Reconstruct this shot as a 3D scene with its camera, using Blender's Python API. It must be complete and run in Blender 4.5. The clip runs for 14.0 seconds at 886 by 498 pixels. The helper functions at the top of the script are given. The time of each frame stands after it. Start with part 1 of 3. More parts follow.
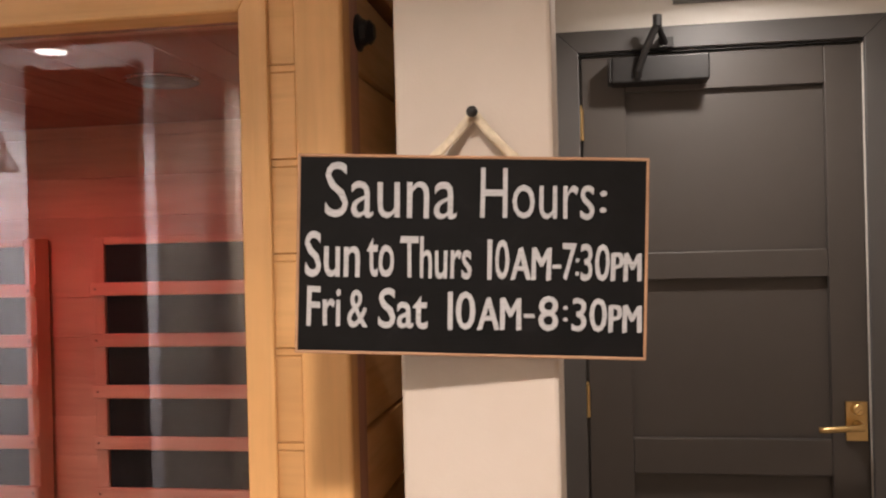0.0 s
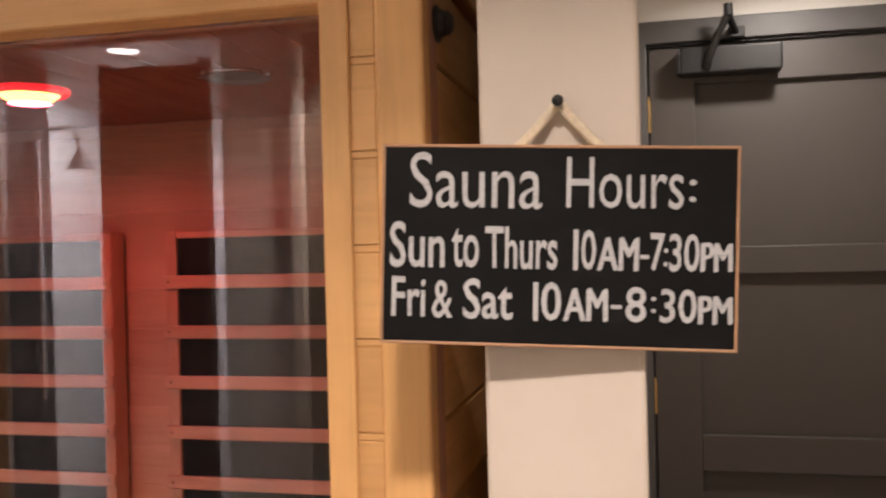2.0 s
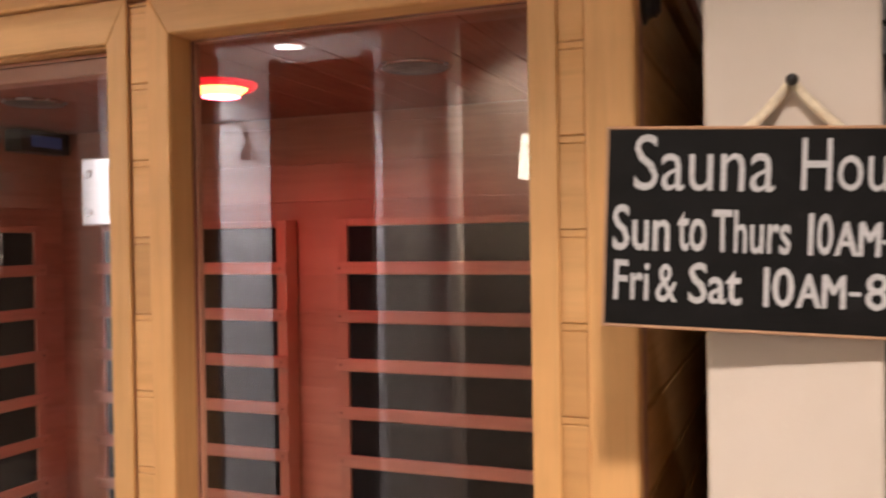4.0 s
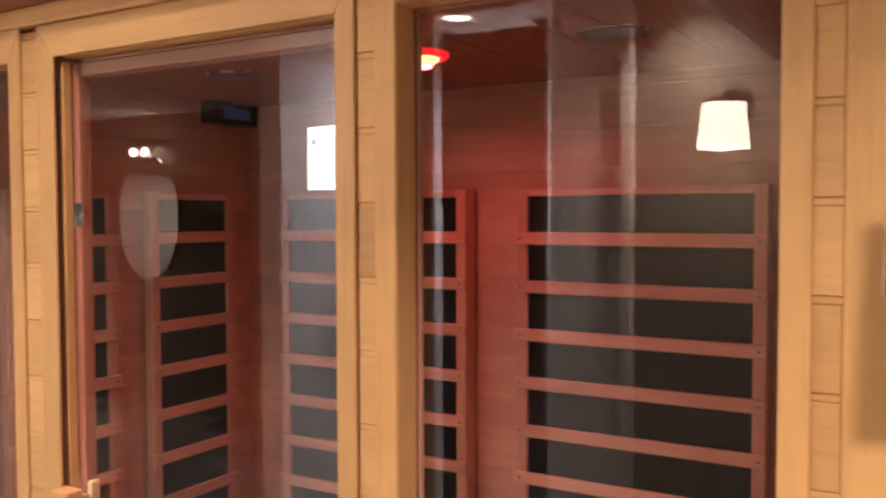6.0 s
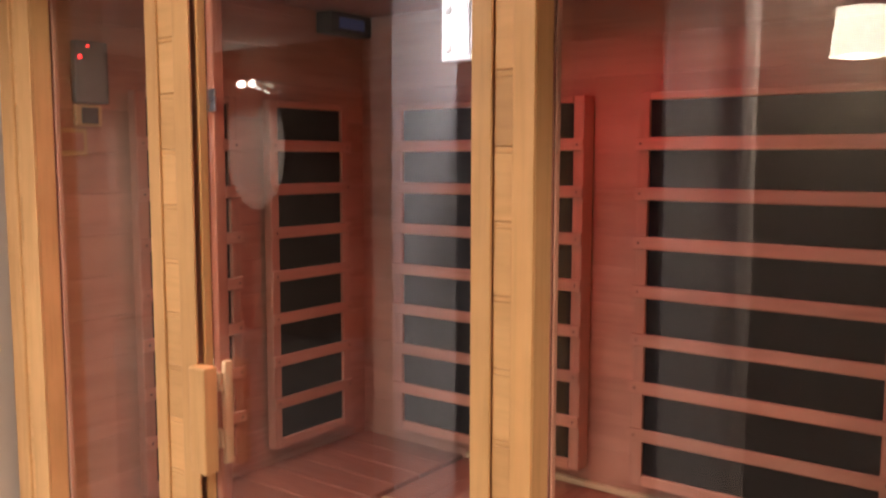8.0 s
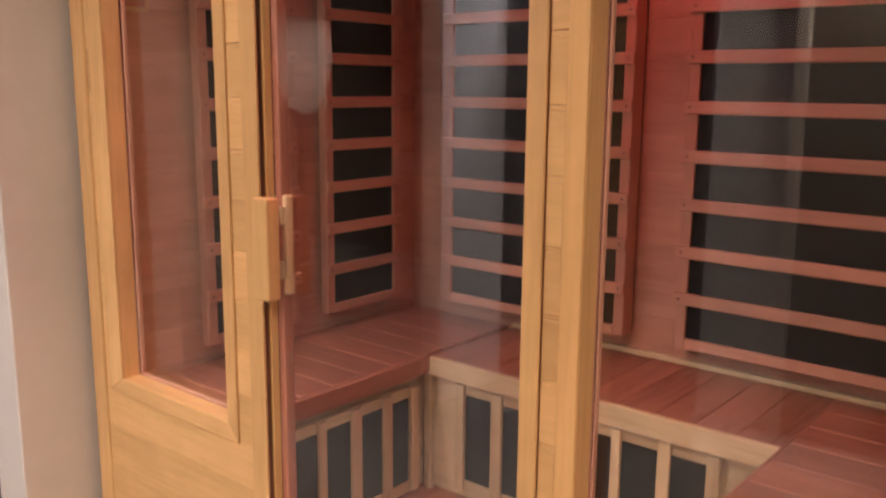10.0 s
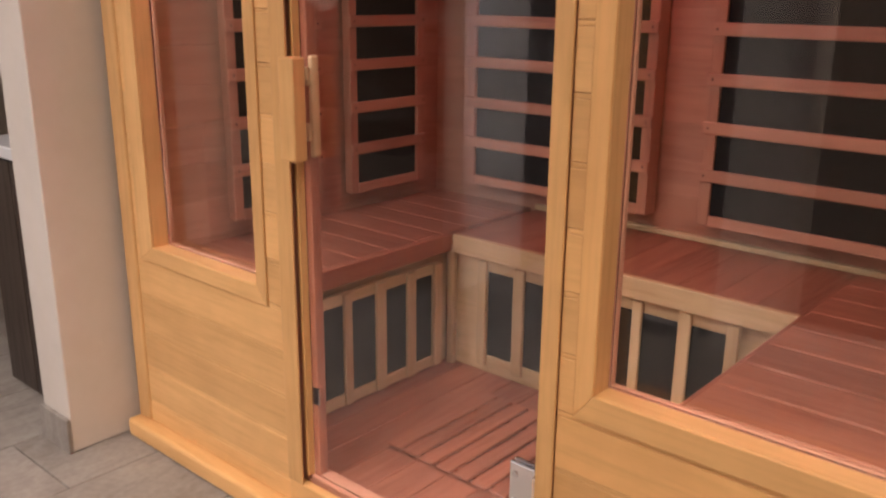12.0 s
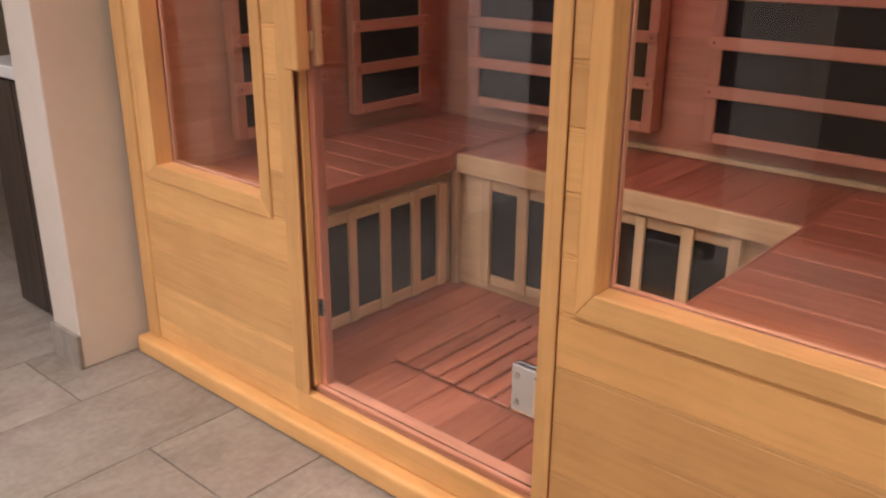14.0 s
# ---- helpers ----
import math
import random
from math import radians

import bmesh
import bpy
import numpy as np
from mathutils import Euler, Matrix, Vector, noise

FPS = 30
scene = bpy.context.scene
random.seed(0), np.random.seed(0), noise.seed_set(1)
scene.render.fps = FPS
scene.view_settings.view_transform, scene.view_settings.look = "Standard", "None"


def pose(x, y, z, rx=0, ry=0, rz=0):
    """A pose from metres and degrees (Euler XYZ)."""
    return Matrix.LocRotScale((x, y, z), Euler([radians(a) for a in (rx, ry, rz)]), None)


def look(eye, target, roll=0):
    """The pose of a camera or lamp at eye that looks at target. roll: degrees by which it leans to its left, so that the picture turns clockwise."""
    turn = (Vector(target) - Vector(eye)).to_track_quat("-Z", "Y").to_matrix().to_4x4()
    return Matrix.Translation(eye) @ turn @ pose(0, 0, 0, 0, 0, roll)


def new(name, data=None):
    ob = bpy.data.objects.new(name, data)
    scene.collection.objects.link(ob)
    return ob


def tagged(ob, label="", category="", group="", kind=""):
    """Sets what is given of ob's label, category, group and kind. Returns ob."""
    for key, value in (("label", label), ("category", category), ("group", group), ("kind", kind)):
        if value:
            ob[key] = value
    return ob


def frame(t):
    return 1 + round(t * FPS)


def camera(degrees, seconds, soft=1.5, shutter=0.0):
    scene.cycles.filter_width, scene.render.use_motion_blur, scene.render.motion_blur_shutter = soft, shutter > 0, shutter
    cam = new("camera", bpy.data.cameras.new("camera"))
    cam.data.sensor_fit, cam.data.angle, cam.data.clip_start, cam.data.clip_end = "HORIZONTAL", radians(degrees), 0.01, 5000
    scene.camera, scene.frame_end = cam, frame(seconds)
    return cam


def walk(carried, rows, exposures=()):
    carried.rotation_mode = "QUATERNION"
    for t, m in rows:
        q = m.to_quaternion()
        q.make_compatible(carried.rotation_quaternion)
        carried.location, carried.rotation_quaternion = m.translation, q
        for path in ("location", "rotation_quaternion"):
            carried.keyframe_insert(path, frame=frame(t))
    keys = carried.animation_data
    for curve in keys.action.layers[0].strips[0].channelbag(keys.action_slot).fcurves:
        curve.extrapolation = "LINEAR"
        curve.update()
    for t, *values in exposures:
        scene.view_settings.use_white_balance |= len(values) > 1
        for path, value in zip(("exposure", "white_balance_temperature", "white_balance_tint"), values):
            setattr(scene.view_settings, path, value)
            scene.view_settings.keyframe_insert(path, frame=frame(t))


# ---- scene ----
cam = camera(54.0, 14.0, 2.2, 0.8)
PATH = [
    (0, (0.401, 0.657, 1.505), (0.086, 2.632, 1.503), -1.4),
    (0.5, (0.398, 0.656, 1.504), (0.07, 2.629, 1.501), -1.4),
    (1, (0.395, 0.659, 1.501), (0.038, 2.627, 1.499), -1.4),
    (1.5, (0.387, 0.661, 1.503), (-0.008, 2.621, 1.493), -1.5),
    (2, (0.376, 0.656, 1.501), (-0.066, 2.607, 1.492), -1.4),
    (2.5, (0.363, 0.642, 1.499), (-0.137, 2.579, 1.489), -1.2),
    (5, (0.262, 0.61, 1.492), (-0.635, 2.397, 1.453), -0.6),
    (5.5, (0.24, 0.592, 1.491), (-0.725, 2.343, 1.436), -0.4),
    (6, (0.208, 0.587, 1.487), (-0.813, 2.305, 1.408), -0.2),
    (6.5, (0.184, 0.582, 1.476), (-0.892, 2.265, 1.369), -0.0),
    (7, (0.17, 0.576, 1.456), (-0.955, 2.224, 1.319), 0.1),
    (7.5, (0.168, 0.561, 1.423), (-0.997, 2.178, 1.256), 0.1),
    (8, (0.156, 0.566, 1.386), (-1.04, 2.156, 1.182), 0.1),
    (10.5, (0.186, 0.491, 1.201), (-1.078, 1.983, 0.782), 0.4),
    (11, (0.177, 0.488, 1.18), (-1.083, 1.967, 0.705), 0.5),
    (11.5, (0.188, 0.477, 1.159), (-1.073, 1.94, 0.636), 0.5),
    (12, (0.192, 0.472, 1.14), (-1.066, 1.92, 0.572), 0.6),
    (12.5, (0.196, 0.468, 1.121), (-1.058, 1.903, 0.514), 0.7),
    (13, (0.205, 0.461, 1.102), (-1.047, 1.885, 0.466), 0.6),
    (13.5, (0.211, 0.458, 1.087), (-1.037, 1.874, 0.423), 0.5),
    (14, (0.214, 0.456, 1.082), (-1.026, 1.864, 0.388), 0.3),
]
walk(cam, [(t, look(eye, target, roll)) for t, eye, target, roll in PATH], [(0, -0.2), (2.5, -0.2), (5, -0.22), (8, -0.34), (10.5, -0.54), (14, -0.66)])


# ---- light and room light ----
world = bpy.data.worlds.new("room_world")
scene.world = world
world.use_nodes = True
world.node_tree.nodes["Background"].inputs[0].default_value = (1.0, 0.85, 0.7, 1)
world.node_tree.nodes["Background"].inputs[1].default_value = 0.02

CEIL = 2.27


def disc_lamp(name, x, y, z, watts, color, size=0.11, spread=150):
    """A round lamp that shines downwards."""
    data = bpy.data.lights.new(name, "AREA")
    data.shape, data.size, data.energy, data.color, data.spread = "DISK", size, watts, color, radians(spread)
    ob = new(name, data)
    ob.location = (x, y, z)
    return ob


WARM = (1.0, 0.84, 0.74)
SOFT = (1.0, 0.88, 0.80)
COOL = (1.0, 0.94, 0.99)
# ceiling downlights: x, y, watts, colour
# the last five are unseen, added to brighten the hall, door and far wall
DOWNLIGHTS = [(-1.52, -0.46, 42, COOL, 150), (-2.307, -0.44, 14, COOL, 150), (-0.55, -0.26, 25, SOFT, 110), (0.34, 0.60, 20.5, WARM, 118),
              (-1.0, 0.98, 5.0, WARM, 122), (-2.35, 0.50, 3, WARM, 125), (0.80, 2.72, 10.5, SOFT, 160), (-5.9, -0.9, 45, WARM, 130)]
for lx, ly, watts, tone, cone in DOWNLIGHTS:
    disc_lamp("downlight_lamp", lx, ly, CEIL - 0.03, watts, tone, 0.11, cone)
disc_lamp("mood_lamp", -0.8, 2.165, 1.8015, 3.2, (1.0, 0.08, 0.12), 0.08, 165)
sconce_glow = bpy.data.lights.new("sconce_lamp", "POINT")
sconce_glow.energy, sconce_glow.color, sconce_glow.shadow_soft_size = 8.0, (1.0, 0.84, 0.62), 0.05
new("sconce_lamp", sconce_glow).location = (-0.43, -0.22, 1.73)



# ---- materials ----
def material(name):
    m = bpy.data.materials.new(name)
    m.use_nodes = True
    nt = m.node_tree
    return m, nt, nt.nodes["Principled BSDF"]


def link(nt, a, b):
    nt.links.new(a, b)


def coords(nt, scale, spread=9.0):
    """Object coordinates, scaled, shifted by a random step for each object."""
    tc, info = nt.nodes.new("ShaderNodeTexCoord"), nt.nodes.new("ShaderNodeObjectInfo")
    mul = nt.nodes.new("ShaderNodeMath")
    mul.operation = "MULTIPLY"
    mul.inputs[1].default_value = spread
    link(nt, info.outputs["Random"], mul.inputs[0])
    add = nt.nodes.new("ShaderNodeVectorMath")
    add.operation = "ADD"
    link(nt, tc.outputs["Object"], add.inputs[0])
    link(nt, mul.outputs[0], add.inputs[1])
    mp = nt.nodes.new("ShaderNodeMapping")
    mp.inputs["Scale"].default_value = scale
    link(nt, add.outputs[0], mp.inputs["Vector"])
    return mp.outputs[0], info


def ramp(nt, fac, stops):
    r = nt.nodes.new("ShaderNodeValToRGB")
    els = r.color_ramp.elements
    els[0].position, els[0].color = stops[0][0], (*stops[0][1], 1)
    els[1].position, els[1].color = stops[-1][0], (*stops[-1][1], 1)
    for p, c in stops[1:-1]:
        e = els.new(p)
        e.color = (*c, 1)
    link(nt, fac, r.inputs[0])
    return r.outputs[0]


def noise_tex(nt, vec, scale, detail=4.0, rough=0.55, distort=0.0):
    n = nt.nodes.new("ShaderNodeTexNoise")
    n.inputs["Scale"].default_value, n.inputs["Detail"].default_value = scale, detail
    n.inputs["Roughness"].default_value, n.inputs["Distortion"].default_value = rough, distort
    link(nt, vec, n.inputs["Vector"])
    return n.outputs["Fac"]


def mixed(nt, a, b, fac, mode="MIX"):
    m = nt.nodes.new("ShaderNodeMix")
    m.data_type, m.blend_type = "RGBA", mode
    for sock, v in ((m.inputs["Factor"], fac), (m.inputs["A"], a), (m.inputs["B"], b)):
        if isinstance(v, (int, float)):
            sock.default_value = v
        elif isinstance(v, tuple):
            sock.default_value = (*v, 1)
        else:
            link(nt, v, sock)
    return m.outputs["Result"]


def bump(nt, bsdf, height, strength, distance=0.002):
    b = nt.nodes.new("ShaderNodeBump")
    b.inputs["Strength"].default_value, b.inputs["Distance"].default_value = strength, distance
    link(nt, height, b.inputs["Height"])
    link(nt, b.outputs[0], bsdf.inputs["Normal"])


def scaled(c, k):
    return tuple(min(1.0, v * k) for v in c)


def wood(name, axis, base, dark, rough=0.45, coat=0.12):
    """Softwood with the grain along one axis: fine streaks, broad growth bands, small knots and a tone of its own for each board."""
    m, nt, bs = material(name)
    fine = [38.0, 38.0, 38.0]
    fine[axis] = 2.2
    vec, info = coords(nt, tuple(fine))
    streak = noise_tex(nt, vec, 2.6, 5.0, 0.6)
    broad = [7.0, 7.0, 7.0]
    broad[axis] = 0.55
    vec2, _ = coords(nt, tuple(broad))
    band = noise_tex(nt, vec2, 1.6, 3.0, 0.5, 1.2)
    col = ramp(nt, streak, [(0.28, scaled(dark, 0.95)), (0.5, base), (0.75, scaled(base, 1.1))])
    col2 = ramp(nt, band, [(0.35, scaled(dark, 1.0)), (0.62, base)])
    col = mixed(nt, col, col2, 0.5)
    tone = ramp(nt, info.outputs["Random"], [(0.0, (0.84, 0.80, 0.76)), (0.5, (1.0, 1.0, 1.0)), (1.0, (1.08, 1.04, 1.0))])
    col = mixed(nt, col, tone, 1.0, "MULTIPLY")
    vec3, _ = coords(nt, (3.0, 3.0, 3.0))
    wear = ramp(nt, noise_tex(nt, vec3, 2.2, 4.0, 0.6), [(0.35, (0.9, 0.87, 0.84)), (0.65, (1.03, 1.02, 1.0))])
    col = mixed(nt, col, wear, 0.8, "MULTIPLY")
    link(nt, col, bs.inputs["Base Color"])
    link(nt, ramp(nt, streak, [(0.3, (rough + 0.12,) * 3), (0.7, (rough - 0.06,) * 3)]), bs.inputs["Roughness"])
    bs.inputs["Coat Weight"].default_value, bs.inputs["Coat Roughness"].default_value = coat, 0.3
    bump(nt, bs, streak, 0.18, 0.001)
    return m


HEM, HEM_D = (0.79, 0.468, 0.195), (0.68, 0.385, 0.15)
CED, CED_D = (0.40, 0.148, 0.09), (0.27, 0.088, 0.055)
INN, INN_D = (0.57, 0.29, 0.20), (0.44, 0.20, 0.137)
PALE, PALE_D = (0.66, 0.48, 0.29), (0.52, 0.35, 0.19)
ceiling_cedar = wood("ceiling_cedar", 1, scaled(CED, 0.9), CED_D, 0.75, 0.0)
hem = [wood("hemlock_" + a, i, HEM, HEM_D) for i, a in enumerate("xyz")]
ced = [wood("cedar_" + a, i, CED, CED_D, 0.5, 0.05) for i, a in enumerate("xyz")]
inn = [wood("inner_hemlock_" + a, i, INN, INN_D, 0.5, 0.05) for i, a in enumerate("xyz")]
pale = [wood("pale_hemlock_" + a, i, PALE, PALE_D, 0.5, 0.05) for i, a in enumerate("xyz")]
espresso = wood("espresso_wood", 2, (0.055, 0.037, 0.028), (0.025, 0.017, 0.013), 0.45, 0.1)


def paint(name, base, rough=0.6, relief=0.25, blotch=0.94):
    """Rolled wall paint: orange-peel relief and faint unevenness."""
    m, nt, bs = material(name)
    vec, _ = coords(nt, (1, 1, 1), 3.0)
    tone = ramp(nt, noise_tex(nt, vec, 2.2, 4.0, 0.6), [(0.3, scaled(base, blotch)), (0.7, base)])
    scuff = ramp(nt, noise_tex(nt, vec, 17.0, 3.0, 0.6), [(0.3, (0.97, 0.965, 0.955)), (0.6, (1.0, 1.0, 1.0))])
    link(nt, mixed(nt, tone, scuff, 1.0, "MULTIPLY"), bs.inputs["Base Color"])
    bs.inputs["Roughness"].default_value = rough
    bump(nt, bs, noise_tex(nt, vec, 320.0, 2.0), relief, 0.0006)
    return m


wall_paint = paint("wall_paint", (0.69, 0.61, 0.535))
# dimness of the south walls put into the colour, to weaken their reflection
dimmed_taupe_paint = paint("dimmed_taupe_paint", (0.18, 0.145, 0.11))
white_paint = paint("white_paint", (0.82, 0.78, 0.73))
ceiling_paint = paint("ceiling_paint", (0.78, 0.74, 0.70), 0.8)
door_paint = paint("charcoal_door_paint", (0.070, 0.061, 0.055), 0.45, 0.12, 0.9)
casing_paint = paint("charcoal_casing_paint", (0.09, 0.085, 0.084), 0.45, 0.12, 0.92)


def plain(name, base, rough=0.4, metal=0.0, var=0.85, scale=30.0, coat=0.0):
    m, nt, bs = material(name)
    vec, _ = coords(nt, (1, 1, 1))
    f = noise_tex(nt, vec, scale, 4.0, 0.6)
    link(nt, ramp(nt, f, [(0.3, scaled(base, var)), (0.7, base)]), bs.inputs["Base Color"])
    link(nt, ramp(nt, f, [(0.3, (min(1, rough * 1.25),) * 3), (0.7, (rough * 0.85,) * 3)]), bs.inputs["Roughness"])
    bs.inputs["Metallic"].default_value = metal
    bs.inputs["Coat Weight"].default_value = coat
    return m


def brushed(name, base, rough, axis):
    """Black heating foil with faint lines along one axis."""
    m, nt, bs = material(name)
    s = [90.0, 90.0, 90.0]
    s[axis] = 1.5
    vec, _ = coords(nt, tuple(s))
    f = noise_tex(nt, vec, 1.5, 3.0)
    link(nt, ramp(nt, f, [(0.35, scaled(base, 0.75)), (0.65, scaled(base, 1.2))]), bs.inputs["Base Color"])
    bs.inputs["Roughness"].default_value = rough
    bs.inputs["Specular IOR Level"].default_value = 0.18
    bump(nt, bs, f, 0.1, 0.0005)
    return m


carbon = brushed("carbon_foil", (0.007, 0.007, 0.008), 0.55, 2)
chrome = plain("chrome", (0.86, 0.86, 0.88), 0.12, 1.0, 0.95)
brass = plain("brushed_brass", (0.72, 0.50, 0.22), 0.3, 1.0)
black_metal = plain("black_metal", (0.018, 0.017, 0.017), 0.42, 0.3)
dark_rubber = plain("dark_rubber", (0.02, 0.019, 0.018), 0.7)
black_plastic = plain("black_plastic", (0.02, 0.02, 0.022), 0.35)
grey_plastic = plain("grey_plastic", (0.16, 0.16, 0.15), 0.4)
cream_ribbon = plain("cream_cotton", (0.74, 0.64, 0.48), 0.9, 0.0, 0.8, 160.0)
seal_plastic = plain("seal_plastic", (0.42, 0.40, 0.43), 0.3)
chrome_soft = plain("satin_steel", (0.7, 0.7, 0.72), 0.25, 1.0)
gold_frame = wood("gilt_wood", 0, (0.62, 0.42, 0.18), (0.45, 0.28, 0.1), 0.35)
screen_glass = plain("dark_screen", (0.01, 0.015, 0.03), 0.15)
mosaic_mat = plain("mosaic_stone", (0.13, 0.11, 0.10), 0.45, 0.0, 0.15, 34.0)


def emitter(name, color, strength):
    m, nt, bs = material(name)
    bs.inputs["Base Color"].default_value = (*color, 1)
    bs.inputs["Emission Color"].default_value = (*color, 1)
    bs.inputs["Emission Strength"].default_value = strength
    return m


lamp_lens = emitter("downlight_lens", (1.0, 0.95, 0.86), 45.0)
mood_lens = emitter("mood_light_lens", (1.0, 0.42, 0.12), 6.0)
mood_ring = emitter("mood_light_ring", (1.0, 0.02, 0.03), 1.2)
led_red = emitter("red_led", (1.0, 0.02, 0.02), 6.0)
led_blue = emitter("blue_display", (0.06, 0.12, 0.4), 0.06)
bulb_mat = emitter("frosted_bulb", (1.0, 0.92, 0.78), 70.0)
shade_mat = emitter("lamp_shade_glow", (1.0, 0.90, 0.70), 22.0)


def glass(name, tint, ior=1.5, rough=0.0):
    m, nt, bs = material(name)
    bs.inputs["Base Color"].default_value = (*tint, 1)
    bs.inputs["Transmission Weight"].default_value = 1.0
    bs.inputs["Roughness"].default_value = rough
    bs.inputs["IOR"].default_value = ior
    # faint wiped smears
    tc = nt.nodes.new("ShaderNodeTexCoord")
    mp = nt.nodes.new("ShaderNodeMapping")
    mp.inputs["Rotation"].default_value = (0.0, 0.75, 0.0)
    mp.inputs["Scale"].default_value = (1.6, 1.0, 7.0)
    link(nt, tc.outputs["Object"], mp.inputs["Vector"])
    f = noise_tex(nt, mp.outputs[0], 2.3, 5.0, 0.6, 1.4)
    film = nt.nodes.new("ShaderNodeBsdfDiffuse")
    film.inputs["Color"].default_value = (0.8, 0.78, 0.76, 1)
    mix = nt.nodes.new("ShaderNodeMixShader")
    link(nt, ramp(nt, f, [(0.60, (0.0,) * 3), (0.70, (0.006,) * 3), (0.82, (0.03,) * 3)]), mix.inputs[0])
    link(nt, bs.outputs[0], mix.inputs[1])
    link(nt, film.outputs[0], mix.inputs[2])
    link(nt, mix.outputs[0], nt.nodes["Material Output"].inputs["Surface"])
    return m


pane_glass = glass("clear_glass", (0.97, 0.98, 0.97))

# chalkboard paint with faint wiped chalk dust
board_paint, bnt, bbs = material("chalkboard_paint")
bvec, _ = coords(bnt, (1, 1, 1))
bcol = ramp(bnt, noise_tex(bnt, bvec, 24.0, 5.0, 0.65, 0.6), [(0.3, (0.005, 0.005, 0.005)), (0.62, (0.008, 0.0075, 0.008)), (0.85, (0.018, 0.017, 0.018))])
bfine, _ = coords(bnt, (30, 30, 500))
bline = noise_tex(bnt, bfine, 1.0, 3.0)
link(bnt, bcol, bbs.inputs["Base Color"])
bbs.inputs["Roughness"].default_value = 0.62
bbs.inputs["Specular IOR Level"].default_value = 0.14
bump(bnt, bbs, bline, 0.3, 0.0006)
# chalk marker: white, slightly streaked and worn
chalk, cnt_, cbs = material("white_chalk_marker")
cvec, _ = coords(cnt_, (60, 60, 700), 0.0)
link(cnt_, ramp(cnt_, noise_tex(cnt_, cvec, 1.0, 4.0, 0.7), [(0.28, (0.29, 0.29, 0.30)), (0.42, (0.46, 0.46, 0.475)), (0.7, (0.56, 0.56, 0.58))]), cbs.inputs["Base Color"])
cbs.inputs["Roughness"].default_value = 0.85

# porcelain floor tile with cloudy stone pattern
tile_mat, tnt, tbs = material("stone_porcelain_tile")
tvec, tinfo = coords(tnt, (1, 1, 1), 40.0)
cloud = noise_tex(tnt, tvec, 3.2, 6.0, 0.6, 0.8)
vein_v, _ = coords(tnt, (6.0, 1.6, 1.0), 40.0)
vein = noise_tex(tnt, vein_v, 2.4, 5.0, 0.65, 1.5)
tcol = ramp(tnt, cloud, [(0.3, (0.26, 0.222, 0.192)), (0.5, (0.315, 0.275, 0.24)), (0.72, (0.37, 0.33, 0.29))])
tcol = mixed(tnt, tcol, ramp(tnt, vein, [(0.36, (0.72, 0.70, 0.68)), (0.52, (1.0, 1.0, 1.0)), (0.75, (1.1, 1.08, 1.06))]), 0.6, "MULTIPLY")
tcol = mixed(tnt, tcol, ramp(tnt, noise_tex(tnt, tvec, 60.0, 3.0), [(0.35, (0.9, 0.89, 0.88)), (0.65, (1.05, 1.05, 1.05))]), 1.0, "MULTIPLY")
link(tnt, tcol, tbs.inputs["Base Color"])
link(tnt, ramp(tnt, cloud, [(0.3, (0.52,) * 3), (0.7, (0.38,) * 3)]), tbs.inputs["Roughness"])
bump(tnt, tbs, vein, 0.15, 0.001)
grout_mat = plain("grout", (0.15, 0.13, 0.115), 0.85, 0.0, 0.7, 80.0)
shower_tile = plain("white_shower_tile", (0.80, 0.78, 0.77), 0.18, 0.0, 0.95, 3.0)


# ---- builders ----
def thing(name, loc, label="", category="", group="", kind=""):
    ob = new(name)
    ob.location = loc
    ob.empty_display_size = 0.05
    return tagged(ob, label, category, group, kind)


def origin(ob):
    p = Vector((0, 0, 0))
    while ob is not None:
        p += ob.location
        ob = ob.parent
    return p


def part(name, bm, mat, parent=None, label="", smooth=False):
    """Links a bmesh, in world coordinates, as one mesh object under a thing or a part."""
    mesh = bpy.data.meshes.new(name)
    if parent is not None:
        bmesh.ops.translate(bm, verts=bm.verts, vec=-origin(parent))
    bmesh.ops.recalc_face_normals(bm, faces=bm.faces)
    bm.to_mesh(mesh)
    bm.free()
    mesh.materials.append(mat)
    if smooth:
        for poly in mesh.polygons:
            poly.use_smooth = True
    ob = new(name, mesh)
    ob.parent = parent
    if label:
        ob["label"] = label
    return ob


def setting(name, bm, mat, label, category="wall"):
    return tagged(part(name, bm, mat), label, category, "", "structure")


def put_box(bm, x0, x1, y0, y1, z0, z1, bev=0.0, seg=2):
    r = bmesh.ops.create_cube(bm, size=1.0)
    vs = r["verts"]
    bmesh.ops.scale(bm, vec=(x1 - x0, y1 - y0, z1 - z0), verts=vs)
    bmesh.ops.translate(bm, vec=((x0 + x1) / 2, (y0 + y1) / 2, (z0 + z1) / 2), verts=vs)
    if bev > 0:
        es = list({e for v in vs for e in v.link_edges})
        bmesh.ops.bevel(bm, geom=es, offset=bev, segments=seg, affect="EDGES", profile=0.5)
    return bm


def box(x0, x1, y0, y1, z0, z1, bev=0.0, seg=2):
    return put_box(bmesh.new(), x0, x1, y0, y1, z0, z1, bev, seg)


